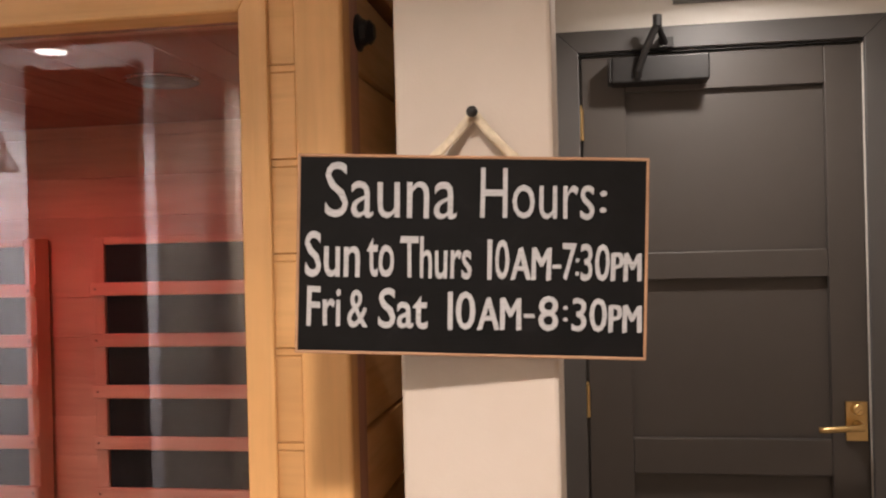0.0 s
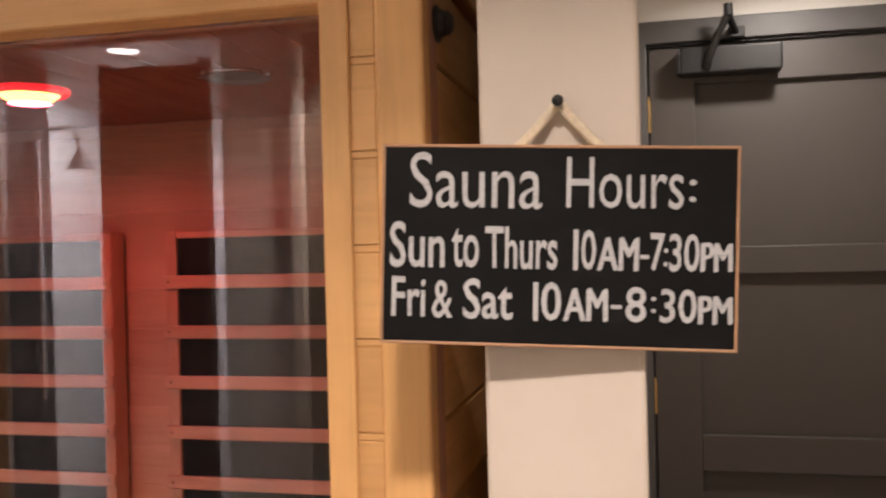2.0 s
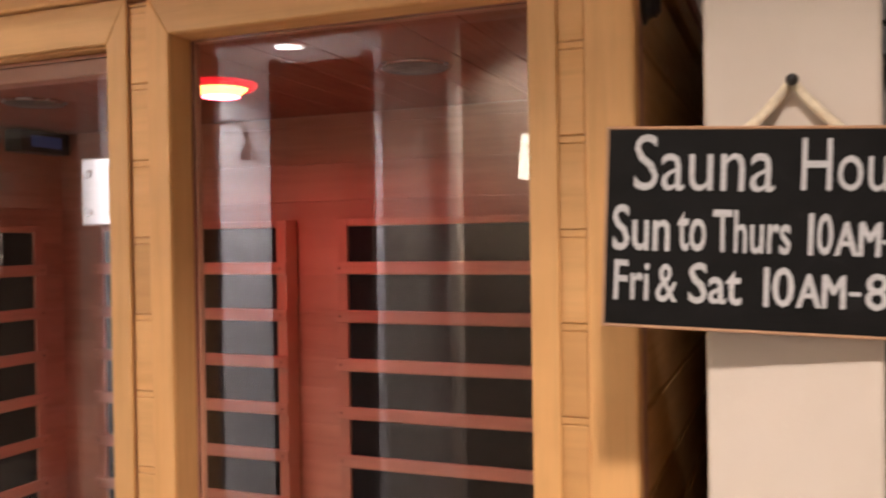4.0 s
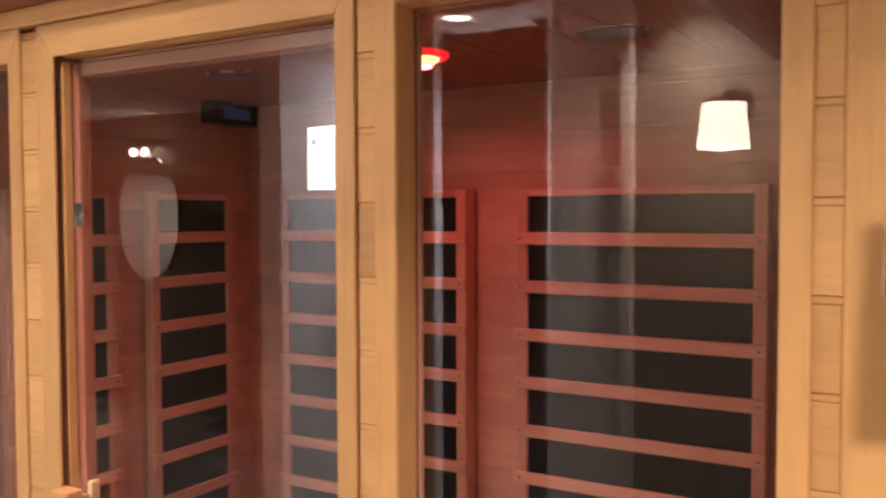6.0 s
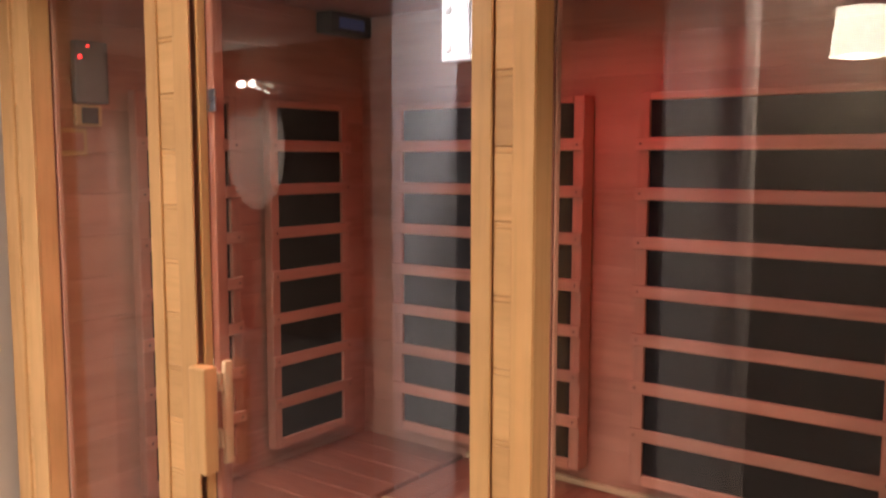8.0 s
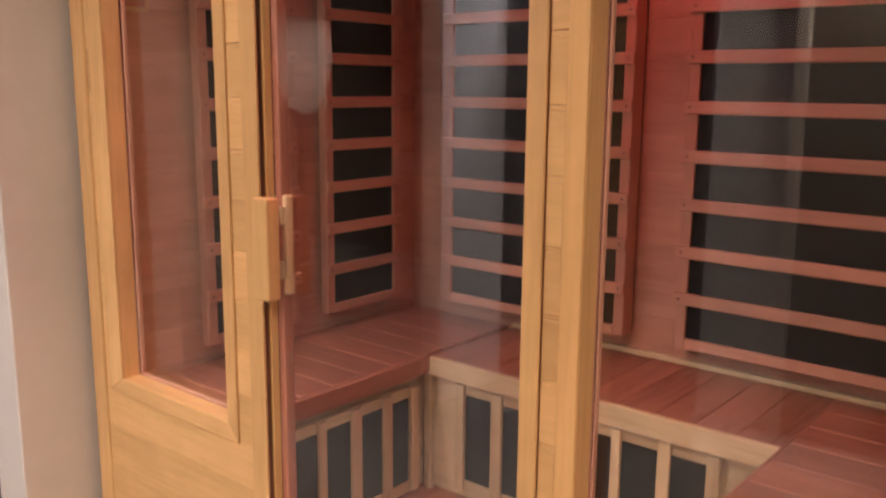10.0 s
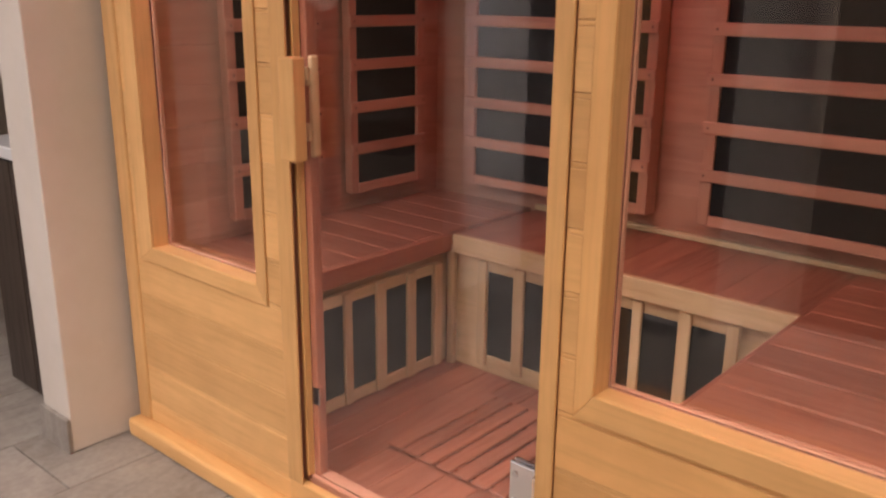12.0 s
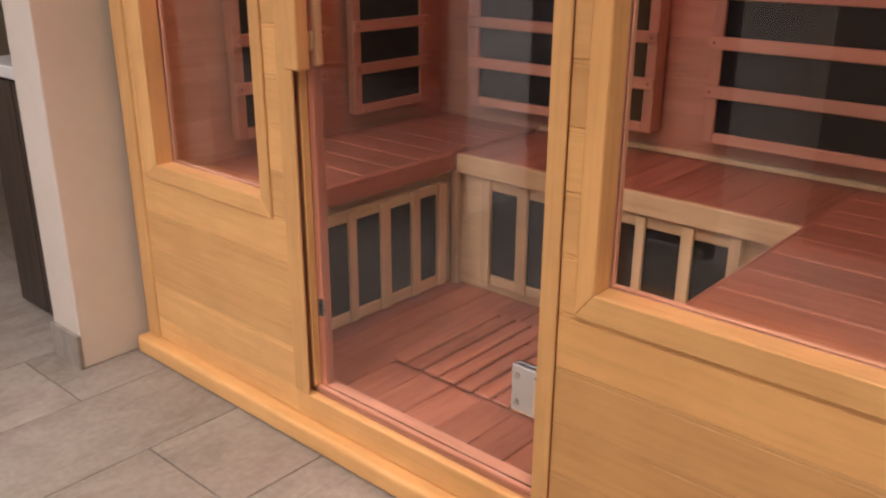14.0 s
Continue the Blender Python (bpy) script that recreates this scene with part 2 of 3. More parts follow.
def put_lathe(bm, profile, center, axis="z", steps=28, hoop=False):
    """A solid of revolution: profile of (radius, height) round an axis through center."""
    rings = []
    for r, h in profile:
        ring = []
        for k in range(steps):
            a = 2 * math.pi * k / steps
            u, v = r * math.cos(a), r * math.sin(a)
            p = {"z": (u, v, h), "y": (u, h, v), "x": (h, u, v)}[axis]
            ring.append(bm.verts.new(Vector(center) + Vector(p)))
        rings.append(ring)
    for a, b in zip(rings, rings[1:] + rings[:1] if hoop else rings[1:]):
        for k in range(steps):
            bm.faces.new((a[k], a[(k + 1) % steps], b[(k + 1) % steps], b[k]))
    if not hoop:
        bm.faces.new(rings[0])
        bm.faces.new(rings[-1])
    return bm


def lathe(profile, center, axis="z", steps=28, ring=False):
    """ring: a closed hoop, whose profile meets itself, with no end caps."""
    return put_lathe(bmesh.new(), profile, center, axis, steps, ring)


def tube(points, radius, steps=10):
    """A round bar along points."""
    bm = bmesh.new()
    pts = [Vector(p) for p in points]
    rings = []
    for i, p in enumerate(pts):
        d = (pts[min(i + 1, len(pts) - 1)] - pts[max(i - 1, 0)]).normalized()
        side = d.cross(Vector((0, 0, 1)))
        side = side.normalized() if side.length > 1e-3 else Vector((1, 0, 0))
        up = side.cross(d)
        rings.append([bm.verts.new(p + radius * (math.cos(2 * math.pi * k / steps) * side + math.sin(2 * math.pi * k / steps) * up)) for k in range(steps)])
    for a, b in zip(rings, rings[1:]):
        for k in range(steps):
            bm.faces.new((a[k], a[(k + 1) % steps], b[(k + 1) % steps], b[k]))
    bm.faces.new(rings[0])
    bm.faces.new(rings[-1])
    return bm


def mitred_frame(x0, x1, z0, z1, w, y0, y1, bev=0.004):
    """Four trim boards with mitred corners round an opening (x0..x1, z0..z1); w: widths left, right, bottom, top."""
    wl, wr, wb, wt = w
    ox0, ox1, oz0, oz1 = x0 - wl, x1 + wr, z0 - wb, z1 + wt
    quads = {"left": [(ox0, oz0), (x0, z0), (x0, z1), (ox0, oz1)], "right": [(x1, z0), (ox1, oz0), (ox1, oz1), (x1, z1)],
             "bottom": [(ox0, oz0), (ox1, oz0), (x1, z0), (x0, z0)], "top": [(x0, z1), (x1, z1), (ox1, oz1), (ox0, oz1)]}
    out = {}
    for side, q in quads.items():
        if {"left": wl, "right": wr, "bottom": wb, "top": wt}[side] <= 0:
            continue
        bm = bmesh.new()
        front = [bm.verts.new((x, y0, z)) for x, z in q]
        back = [bm.verts.new((x, y1, z)) for x, z in q]
        bm.faces.new(front)
        bm.faces.new(back[::-1])
        for k in range(4):
            bm.faces.new((front[k], back[k], back[(k + 1) % 4], front[(k + 1) % 4]))
        bmesh.ops.bevel(bm, geom=list(bm.edges), offset=bev, segments=2, affect="EDGES", profile=0.5)
        out[side] = bm
    return out


# ---- room shell ----
floor_bm = bmesh.new()
put_box(floor_bm, -6.8, 2.2, -2.4, 3.4, -0.1, -0.008)
floor_ob = setting("floor", floor_bm, grout_mat, "grey-brown stone-look porcelain floor tiles with dark grout", "floor")
setting("ceiling", box(-6.8, 2.2, -2.4, 3.4, CEIL, CEIL + 0.1), ceiling_paint, "plain off-white painted ceiling with round downlights", "ceiling")

# wall ends on both sides of the alcove that holds the cabin
setting("wall_alcove_right", put_box(box(0.2380, 0.379, 1.423, 1.60, 0, CEIL, 0.004), 0.2365, 0.325, 1.6005, 3.157, 0, CEIL), wall_paint, "beige painted wall end beside the sauna cabin")
setting("wall_alcove_left", box(-1.958, -1.815, 1.352, 3.157, 0, CEIL, 0.004), wall_paint, "beige painted wall end beside the sauna cabin")
setting("wall_alcove_back", box(-1.8145, 0.236, 3.05, 3.157, 0, CEIL), wall_paint, "plain beige wall behind the sauna cabin")
setting("wall_west", box(-6.7, -6.6, -2.3, 3.3, 0, CEIL), wall_paint, "plain beige painted wall")
setting("wall_east", box(1.62, 1.72, -0.6, 3.3, 0, CEIL), wall_paint, "plain beige painted wall")
setting("wall_north_west", box(-6.6, -1.8, 3.157, 3.257, 0, CEIL), wall_paint, "plain beige painted wall")
setting("wall_south_west", box(-6.6, -1.90, -2.30, -2.20, 0, CEIL), dimmed_taupe_paint, "dark taupe painted wall with an oval mirror")
setting("wall_south", box(-0.79, 1.62, -0.52, -0.42, 0, CEIL), dimmed_taupe_paint, "dark taupe painted wall with a wall lamp")
# brighter stretch of the south wall, its light put into a paler paint
setting("wall_south_corner", box(-1.10, -0.7905, -0.52, -0.42, 0, CEIL), white_paint, "off-white painted wall beside the dark partition")
setting("wall_south_return", box(-0.818, -0.778, -0.4195, -0.37, 0, CEIL, 0.004), wall_paint, "white painted wall corner trim")
setting("wall_shower_side", box(-2.0, -1.90, -2.20, 0.12, 0, CEIL, 0.004), shower_tile, "white tiled partition wall beside the shower")
setting("wall_shower_back", box(-1.90, -1.10, -1.15, -1.05, 0, CEIL), shower_tile, "white tiled shower wall")
bm = bmesh.new()
put_box(bm, 0.2365, 0.405, 3.157, 3.257, 0, CEIL)
put_box(bm, 1.163, 1.62, 3.157, 3.257, 0, CEIL)
put_box(bm, 0.405, 1.163, 3.157, 3.257, 2.045, CEIL)
wall_n = setting("wall_north", bm, white_paint, "off-white painted wall with a charcoal door")
# skirting tile on the wall end
bb = setting("baseboard", box(-1.958, -1.812, 1.340, 1.3515, 0, 0.095, 0.002), tile_mat, "grey stone tile skirting on the wall end", "baseboard")


# ---- charcoal door ----
def charcoal_door():
    d = thing("door_1", (0.78, 3.16, 0), "closed charcoal painted panelled door with brass lever and black closer", "door", "", "structure")
    leaf = part("leaf", box(0.4055, 1.1625, 3.185, 3.215, 0.008, 2.036), door_paint, d)
    x0, x1, yf, yb = 0.412, 1.156, 3.165, 3.184
    rails = {"stile": [(x0, 0.533, 0.008, 2.036), (1.065, 1.1615, 0.008, 2.036)],
             "rail": [(0.5335, 1.0645, 1.931, 2.036), (0.5335, 1.0645, 1.402, 1.478), (0.5335, 1.0645, 0.856, 0.956), (0.5335, 1.0645, 0.008, 0.22)]}
    for n, rows in rails.items():
        for a, b, c, e in rows:
            part(n, box(a, b, yf, yb, c, e, 0.0025), door_paint, leaf)
    for n, f in mitred_frame(0.405, 1.163, 0.0, 2.044, (0.064, 0.062, 0, 0.062), 3.139, 3.156, 0.003).items():
        part("casing", f, casing_paint, d)
    part("door_stop", box(0.405, 1.163, 3.152, 3.16, 2.0375, 2.0438), black_metal, d)
    for hz in (1.845, 1.06, 0.28):
        h = part("hinge", lathe([(0.006, -0.045), (0.0065, -0.043), (0.0065, 0.043), (0.006, 0.045)], (0.4085, 3.158, hz), "z", 12), brass, d, "brass hinge knuckle")
        part("finial", lathe([(0.003, 0.0), (0.0045, 0.004), (0.002, 0.011)], (0.4085, 3.158, hz + 0.045), "z", 10), brass, h)
    rose = part("door_handle", box(1.098, 1.154, 3.155, 3.1648, 0.955, 1.062, 0.002), brass, d, "brushed brass lever handle on a rectangular plate")
    part("spindle", lathe([(0.011, -0.052), (0.012, -0.05), (0.012, 0.0)], (1.126, 3.155, 1.0), "y", 16), brass, rose)
    part("lever", tube([(1.13, 3.108, 1.0), (1.11, 3.105, 1.0), (1.07, 3.105, 0.997), (1.03, 3.107, 0.994), (1.018, 3.112, 0.993)], 0.0085, 12), brass, rose, "", True)
    part("deadbolt", lathe([(0.012, -0.015), (0.016, -0.012), (0.018, 0.0)], (1.128, 3.155, 1.042), "y", 18), brass, rose)
    closer = part("door_closer", box(0.493, 0.755, 3.09, 3.163, 1.945, 2.018, 0.006, 3), black_metal, d, "black metal door closer with folding arm")
    part("end_cap", box(0.486, 0.4928, 3.094, 3.16, 1.949, 2.014, 0.002), black_metal, closer)
    part("arm", tube([(0.565, 3.09, 1.96), (0.565, 3.078, 1.975), (0.585, 3.06, 2.03), (0.615, 3.045, 2.092)], 0.010, 10), black_metal, closer)
    part("forearm", tube([(0.615, 3.045, 2.092), (0.628, 3.085, 2.072), (0.64, 3.12, 2.058), (0.642, 3.139, 2.055)], 0.009, 10), black_metal, closer)
    part("pivot", lathe([(0.004, -0.02), (0.012, -0.016), (0.012, 0.014), (0.004, 0.012)], (0.615, 3.045, 2.10), "z", 14), black_metal, closer)
    part("bracket", box(0.622, 0.664, 3.118, 3.1385, 2.042, 2.072, 0.003), black_metal, closer)
    return d


charcoal_door()
plate = thing("wall_sign", (0.79, 3.15, 2.168), "grey sign plate on the wall over the charcoal door", "sign")
part("panel", box(0.668, 0.912, 3.145, 3.1565, 2.168, 2.25, 0.002), grey_plastic, plate)


# ---- sauna cabin ----
GLY = 1.575
JOINT, PITCH = 1.503, 0.0995
COURSES = [JOINT + k * PITCH for k in range(-15, 4)]
XL, XR = -1.79, 0.1625
WL, WR, WB = -1.755, 0.088, 2.668    # inner faces: left, right, back
ZF, ZC = 0.09, 1.83                 # inner floor and ceiling
ZBENCH = 0.478

cabin = thing("sauna_cabin", (-0.78, 2.1, 0), "light hemlock infrared sauna cabin with glass door, on the tiled floor", "sauna")


def course_board(x0, x1, y0, y1, z, top, axis="x"):
    """One siding board with a small bead under the joint above it."""
    bm = bmesh.new()
    hi = min(z + PITCH, top)
    if axis == "x":
        put_box(bm, x0, x1, y0, y1, z + 0.0004, hi - 0.0084, 0.0012, 1)
        if hi - z > 0.05:
            put_box(bm, x0, x1, y0 + 0.0006, y1, hi - 0.0080, hi - 0.0004, 0.0010, 1)
    else:
        put_box(bm, x0, x1, y0, y1, z + 0.0012, hi - 0.0012, 0.003, 1)
    return bm


front = part("front_wall", box(-1.667, 0.060, 1.5605, 1.598, 1.772, 1.82), inn[0], cabin)
for x0, x1 in ((XL + 0.002, -1.6675), (-1.236, -1.127), (-0.517, -0.432), (0.0605, XR - 0.002)):
    part("wall_post", box(x0, x1, 1.5605, 1.598, 0.03, 1.82 if x0 < -1.7 or x0 > 0 else 1.7715), inn[2], cabin)
for x0, x1, y0, y1, top in ((-1.667, -1.2365, 1.5605, 1.598, 0.528), (-0.4315, 0.060, 1.5605, 1.598, 0.541), (-1.1265, -0.5175, 1.552, 1.60, 0.118)):
    part("lower_wall", box(x0, x1, y0, y1, 0.03, top), inn[0], cabin)
# siding boards of the front: full width under the windows, short ends between the trims
for z in COURSES:
    lo = max(z, 0.052)
    for x0, x1 in ((-1.7355, -1.168), (-0.4875, 0.109)):
        if z < 0.50 and z + PITCH > 0.08:
            part("siding_board", course_board(x0, x1, 1.533, 1.560, lo, min(z + PITCH, 0.508)), hem[0], front)
    if z + PITCH > 0.52 and z < 1.81:
        for x0, x1 in ((-1.236, -1.168), (-0.4875, -0.440), (0.068, 0.109), (-1.7355, -1.70)):
            part("siding_board", course_board(x0, x1, 1.533, 1.560, max(z, 0.5082), min(z + PITCH, 1.815)), hem[0], front)
# corner boards, trims, plinth, header
part("corner_board", box(XL, -1.736, 1.528, 1.56, 0.052, 1.815, 0.004), hem[2], cabin)
part("corner_board", box(0.1095, XR, 1.528, 1.56, 0.052, 1.815, 0.004), hem[2], cabin)
WINDOWS = {"left": (-1.655, -1.248, 0.540, 1.757, (0.058, 0.034, 0.040, 0.058)), "right": (-0.422, 0.049, 0.553, 1.761, (0.034, 0.032, 0.045, 0.054))}
for side, (x0, x1, z0, z1, w) in WINDOWS.items():
    win = part("window", box(x0 + 0.001, x1 - 0.001, GLY, GLY + 0.006, z0 + 0.001, z1 - 0.001), pane_glass, cabin, "clear fixed glass pane")
    win.visible_shadow = False
    for s, f in mitred_frame(x0, x1, z0, z1, w, 1.5275, 1.5325, 0.002).items():
        part("trim", f, hem[2] if s in ("left", "right") else hem[0], win)
    for s, f in mitred_frame(x0, x1, z0, z1, (0.010, 0.010, 0.010, 0.010), 1.5332, 1.5735, 0.001).items():
        part("lining", f, hem[2] if s in ("left", "right") else hem[0], win)
    for s, f in mitred_frame(x0 + 0.003, x1 - 0.003, z0 + 0.003, z1 - 0.003, (0.013, 0.013, 0.013, 0.013), GLY + 0.0075, GLY + 0.018, 0.002).items():
        part("inner_bead", f, inn[2] if s in ("left", "right") else inn[0], win)
part("plinth", box(XL - 0.010, XR + 0.012, 1.496, 1.575, 0.0, 0.05, 0.010, 3), hem[0], cabin)
part("sill_board", box(-1.1675, -0.488, 1.530, 1.551, 0.051, 0.113, 0.004), hem[0], cabin)
part("threshold", box(-1.120, -0.522, 1.5515, 1.60, 0.119, 0.128, 0.003), inn[0], cabin)
part("header", box(XL, XR, 1.522, 1.56, 1.8155, 1.848, 0.004), hem[0], cabin)
part("cornice", box(XL - 0.012, XR + 0.02, 1.462, 1.56, 1.8485, 1.885, 0.005), ced[0], cabin)
part("roof", box(XL - 0.012, XR + 0.01, 1.5605, 2.73, 1.8485, 1.875, 0.003), ced[0], cabin)
part("side_batten", box(XR - 0.018, XR + 0.006, 1.562, 2.725, 1.815, 1.847, 0.003), hem[1], cabin)

# outer side wall
side = part("side_wall", box(0.0935, 0.1425, 1.5985, 2.725, 0.03, 1.814), inn[1], cabin)
part("side_wall", box(XL, WL - 0.004, 1.5985, 2.725, 0.03, 1.814), inn[1], cabin)
for z in COURSES:
    if z < 1.80 and z > 0.0:
        part("siding_board", course_board(0.143, XR - 0.003, 1.562, 2.725, max(z, 0.03), 1.814, "y"), hem[1], side)
part("cable_gland", lathe([(0.019, -0.002), (0.021, 0.003), (0.016, 0.006), (0.013, 0.012), (0.014, 0.015), (0.008, 0.02)], (XR - 0.003, 1.60, 1.747), "x", 18), black_plastic, cabin, "black plastic cable gland")

# inner walls, board by board
back = part("back_wall", box(XL, XR - 0.01, WB + 0.012, WB + 0.05, 0.03, 1.814), inn[0], cabin)
leftw = part("left_wall", box(WL - 0.0035, WL + 0.0, 1.5985, WB + 0.011, 0.03, 1.81), inn[1], cabin)
rightw = part("right_wall", box(WR + 0.0045, WR + 0.0048, 1.5985, WB + 0.011, 0.03, 1.81), inn[1], cabin)
for z in COURSES:
    if z + PITCH < 0.1 or z > 1.82:
        continue
    lo, hi = max(z, ZF), min(z + PITCH, ZC)
    part("wall_board", box(WL, WR, WB, WB + 0.0115, lo + 0.0002, hi - 0.0002, 0.0008, 1), inn[0], back)
    part("wall_board", box(WL + 0.0005, WL + 0.010, 1.599, WB - 0.0005, lo + 0.0002, hi - 0.0002, 0.0008, 1), inn[1], leftw)
    part("wall_board", box(WR - 0.006, WR + 0.004, 1.599, WB - 0.0005, lo + 0.0002, hi - 0.0002, 0.0008, 1), inn[1], rightw)
# ceiling of the cabin: one mesh of boards
cbm = bmesh.new()
cx = WL + 0.012
while cx < WR - 0.02:
    put_box(cbm, cx + 0.0006, min(cx + 0.0985, WR - 0.007), 1.599, WB - 0.001, ZC, ZC + 0.004, 0.001, 1)
    cx += 0.0995
put_box(cbm, WL, WR, 1.599, WB, ZC + 0.0045, ZC + 0.018)
part("cabin_ceiling", cbm, ceiling_cedar, cabin)


# heater panels: black foil behind a wooden grille
def heater(parent_cabin, wall, a0, a1, z0, z1, rows, face):
    """Upright panel. wall 'back': a is x and face is y; wall 'left': a is y and face is x."""
    def b(u0, u1, d0, d1, z0_, z1_, bev):
        return box(u0, u1, face + d0, face + d1, z0_, z1_, bev, 1) if wall == "back" else box(face - d1, face - d0, u0, u1, z0_, z1_, bev, 1)
    gx = 0 if wall == "back" else 1
    depth = 0.060 if wall == "back" else 0.034
    el = part("heater_panel", b(a0 - 0.012, a1 + 0.012, 0.014, depth, z0 - 0.012, z1 + 0.012, 0.0), carbon, parent_cabin, "black carbon heating panel behind a wooden grille")
    for u in ((a0 - 0.03, a0), (a1, a1 + 0.03)):
        part("stile", b(u[0], u[1], 0.004, depth, z0 - 0.028, z1 + 0.02, 0.002), inn[2], el)
    bar = 0.032
    h = ((z1 - z0) - (rows - 1) * bar) / rows
    part("rail", b(a0 + 0.0005, a1 - 0.0005, 0.003, 0.0135, z0 - 0.028, z0, 0.002), inn[gx], el)
    part("rail", b(a0 + 0.0005, a1 - 0.0005, 0.003, 0.0135, z1, z1 + 0.018, 0.002), inn[gx], el)
    for k in range(1, rows):
        zz = z0 + k * h + (k - 1) * bar
        part("slat", b(a0 - 0.034, a1 + 0.032, -0.006, 0.0035, zz, zz + bar, 0.002), inn[gx], el)
        for u in (a0 - 0.018, a1 + 0.016):
            part("screw", b(u - 0.0025, u + 0.0025, -0.0066, -0.0061, zz + bar / 2 - 0.0025, zz + bar / 2 + 0.0025, 0.0), dark_rubber, el)
    return el


PY = 2.592
heater(cabin, "back", -1.525, -0.945, 0.581, 1.533, 8, PY)
heater(cabin, "back", -0.735, -0.184, 0.583, 1.533, 8, PY)
heater(cabin, "left", 2.259, 2.517, 0.579, 1.532, 8, -1.692)
heater(cabin, "left", 1.836, 2.088, 0.574, 1.532, 8, -1.692)


def kick(parent_cabin, wall, a0, a1, cells, z0, z1, face):
    """Low panel under a bench with upright bars."""
    def b(u0, u1, d0, d1, z0_, z1_, bev):
        return box(u0, u1, face + d0, face + d1, z0_, z1_, bev, 1) if wall == "back" else box(face - d1, face - d0, u0, u1, z0_, z1_, bev, 1)
    gx = 0 if wall == "back" else 1
    backing = part("kick_board", b(a0, a1, 0.018, 0.03, ZF + 0.001, ZBENCH - 0.034, 0.0), pale[gx], parent_cabin)
    c0, c1 = cells[0][0], cells[-1][1]
    el = part("heater_panel", b(c0 - 0.005, c1 + 0.005, 0.008, 0.0175, z0 - 0.005, z1 + 0.005, 0.0), carbon, parent_cabin, "low black heating panel under the bench")
    part("rail", b(c0 - 0.03, c1 + 0.03, 0.0, 0.0075, z1, z1 + 0.032, 0.002), pale[gx], el)
    part("rail", b(c0 - 0.03, c1 + 0.03, 0.0, 0.0075, z0 - 0.032, z0, 0.002), pale[gx], el)
    edges = [c0 - 0.03] + [v for c in cells for v in c] + [c1 + 0.03]
    for k in range(0, len(edges), 2):
        part("bar", b(edges[k] + 0.0004, edges[k + 1] - 0.0004, -0.012, -0.0005, z0 - 0.028, z1 + 0.03, 0.002), pale[2], el)
    return backing


kick(cabin, "left", 1.60, 2.29, [(1.767, 1.866), (1.893, 1.980), (2.016, 2.098), (2.132, 2.209)], 0.130, 0.378, -1.352)
kick(cabin, "back", -1.351, -0.35, [(-1.210, -1.118), (-1.082, -0.990), (-0.965, -0.882), (-0.852, -0.760), (-0.734, -0.640), (-0.608, -0.522)], 0.150, 0.400, 2.282)
part("kick_board", box(-0.349, -0.334, 1.60, 2.27, ZF + 0.001, ZBENCH - 0.034), pale[1], cabin)


# benches
def bench(name, x0, x1, y0, y1, pitch, along, mat, front_edge):
    base = part("bench", box(x0 + 0.004, x1 - 0.004, y0 + 0.004, y1 - 0.004, ZBENCH - 0.033, ZBENCH - 0.0045), pale[0], cabin, name)
    n = max(1, round(((y1 - y0) if along == "x" else (x1 - x0)) / pitch))
    step = ((y1 - y0) if along == "x" else (x1 - x0)) / n
    for k in range(n):
        if along == "x":
            part("slat", box(x0, x1, y0 + k * step + 0.002, y0 + (k + 1) * step - 0.002, ZBENCH - 0.004, ZBENCH + 0.014, 0.0025, 1), mat[0], base)
        else:
            part("slat", box(x0 + k * step + 0.0005, x0 + (k + 1) * step - 0.0005, y0, y1, ZBENCH - 0.004, ZBENCH + 0.012, 0.001, 1), mat[1], base)
    part("edge_board", front_edge, pale[0] if along == "y" else ced[1], base)
    return base


bench("cedar bench with crosswise slats", WL + 0.011, -1.344, 1.60, WB - 0.001, 0.105, "x", ced, box(-1.3435, -1.326, 1.60, 2.2595, ZBENCH - 0.036, ZBENCH + 0.013, 0.003))
bench("cedar bench with a pale front edge", -1.325, -0.368, 2.280, WB - 0.001, 0.094, "y", ced, box(-1.3255, -0.368, 2.262, 2.2795, ZBENCH - 0.042, ZBENCH + 0.0125, 0.003))
bench("cedar bench with crosswise slats", -0.360, WR - 0.007, 1.60, WB - 0.001, 0.125, "x", ced, box(-0.3675, -0.3605, 1.60, WB - 0.002, ZBENCH - 0.036, ZBENCH + 0.013, 0.002))
part("skirting", box(-1.32, WR - 0.007, WB - 0.02, WB - 0.0005, ZBENCH + 0.0145, ZBENCH + 0.03, 0.003), pale[0], cabin)
part("bench_support", box(-1.352, -1.330, 2.272, 2.292, ZF + 0.001, ZBENCH - 0.037, 0.003), pale[2], cabin)

# inner floor of long planks with a slatted grate
fl = part("cabin_floor", box(WL, WR, 1.5995, WB, 0.05, ZF - 0.008), ced[1], cabin)
px = -1.40
while px < -0.365:
    if -1.14 < px + 0.045 < -0.50:
        part("floor_plank", box(px + 0.001, px + 0.0905, 1.60, 1.80, ZF - 0.0075, ZF, 0.0018, 1), ced[1], fl)
        part("floor_plank", box(px + 0.001, px + 0.0905, 2.185, 2.30, ZF - 0.0075, ZF, 0.0018, 1), ced[1], fl)
    else:
        part("floor_plank", box(px + 0.001, px + 0.0905, 1.60, 2.30, ZF - 0.0075, ZF, 0.0018, 1), ced[1], fl)
    px += 0.0915
grate = part("floor_grate", put_box(put_box(bmesh.new(), -1.135, -0.52, 1.835, 1.865, ZF - 0.0074, ZF + 0.002), -1.135, -0.52, 2.10, 2.13, ZF - 0.0074, ZF + 0.002), ced[0], cabin, "slatted wooden floor grate")
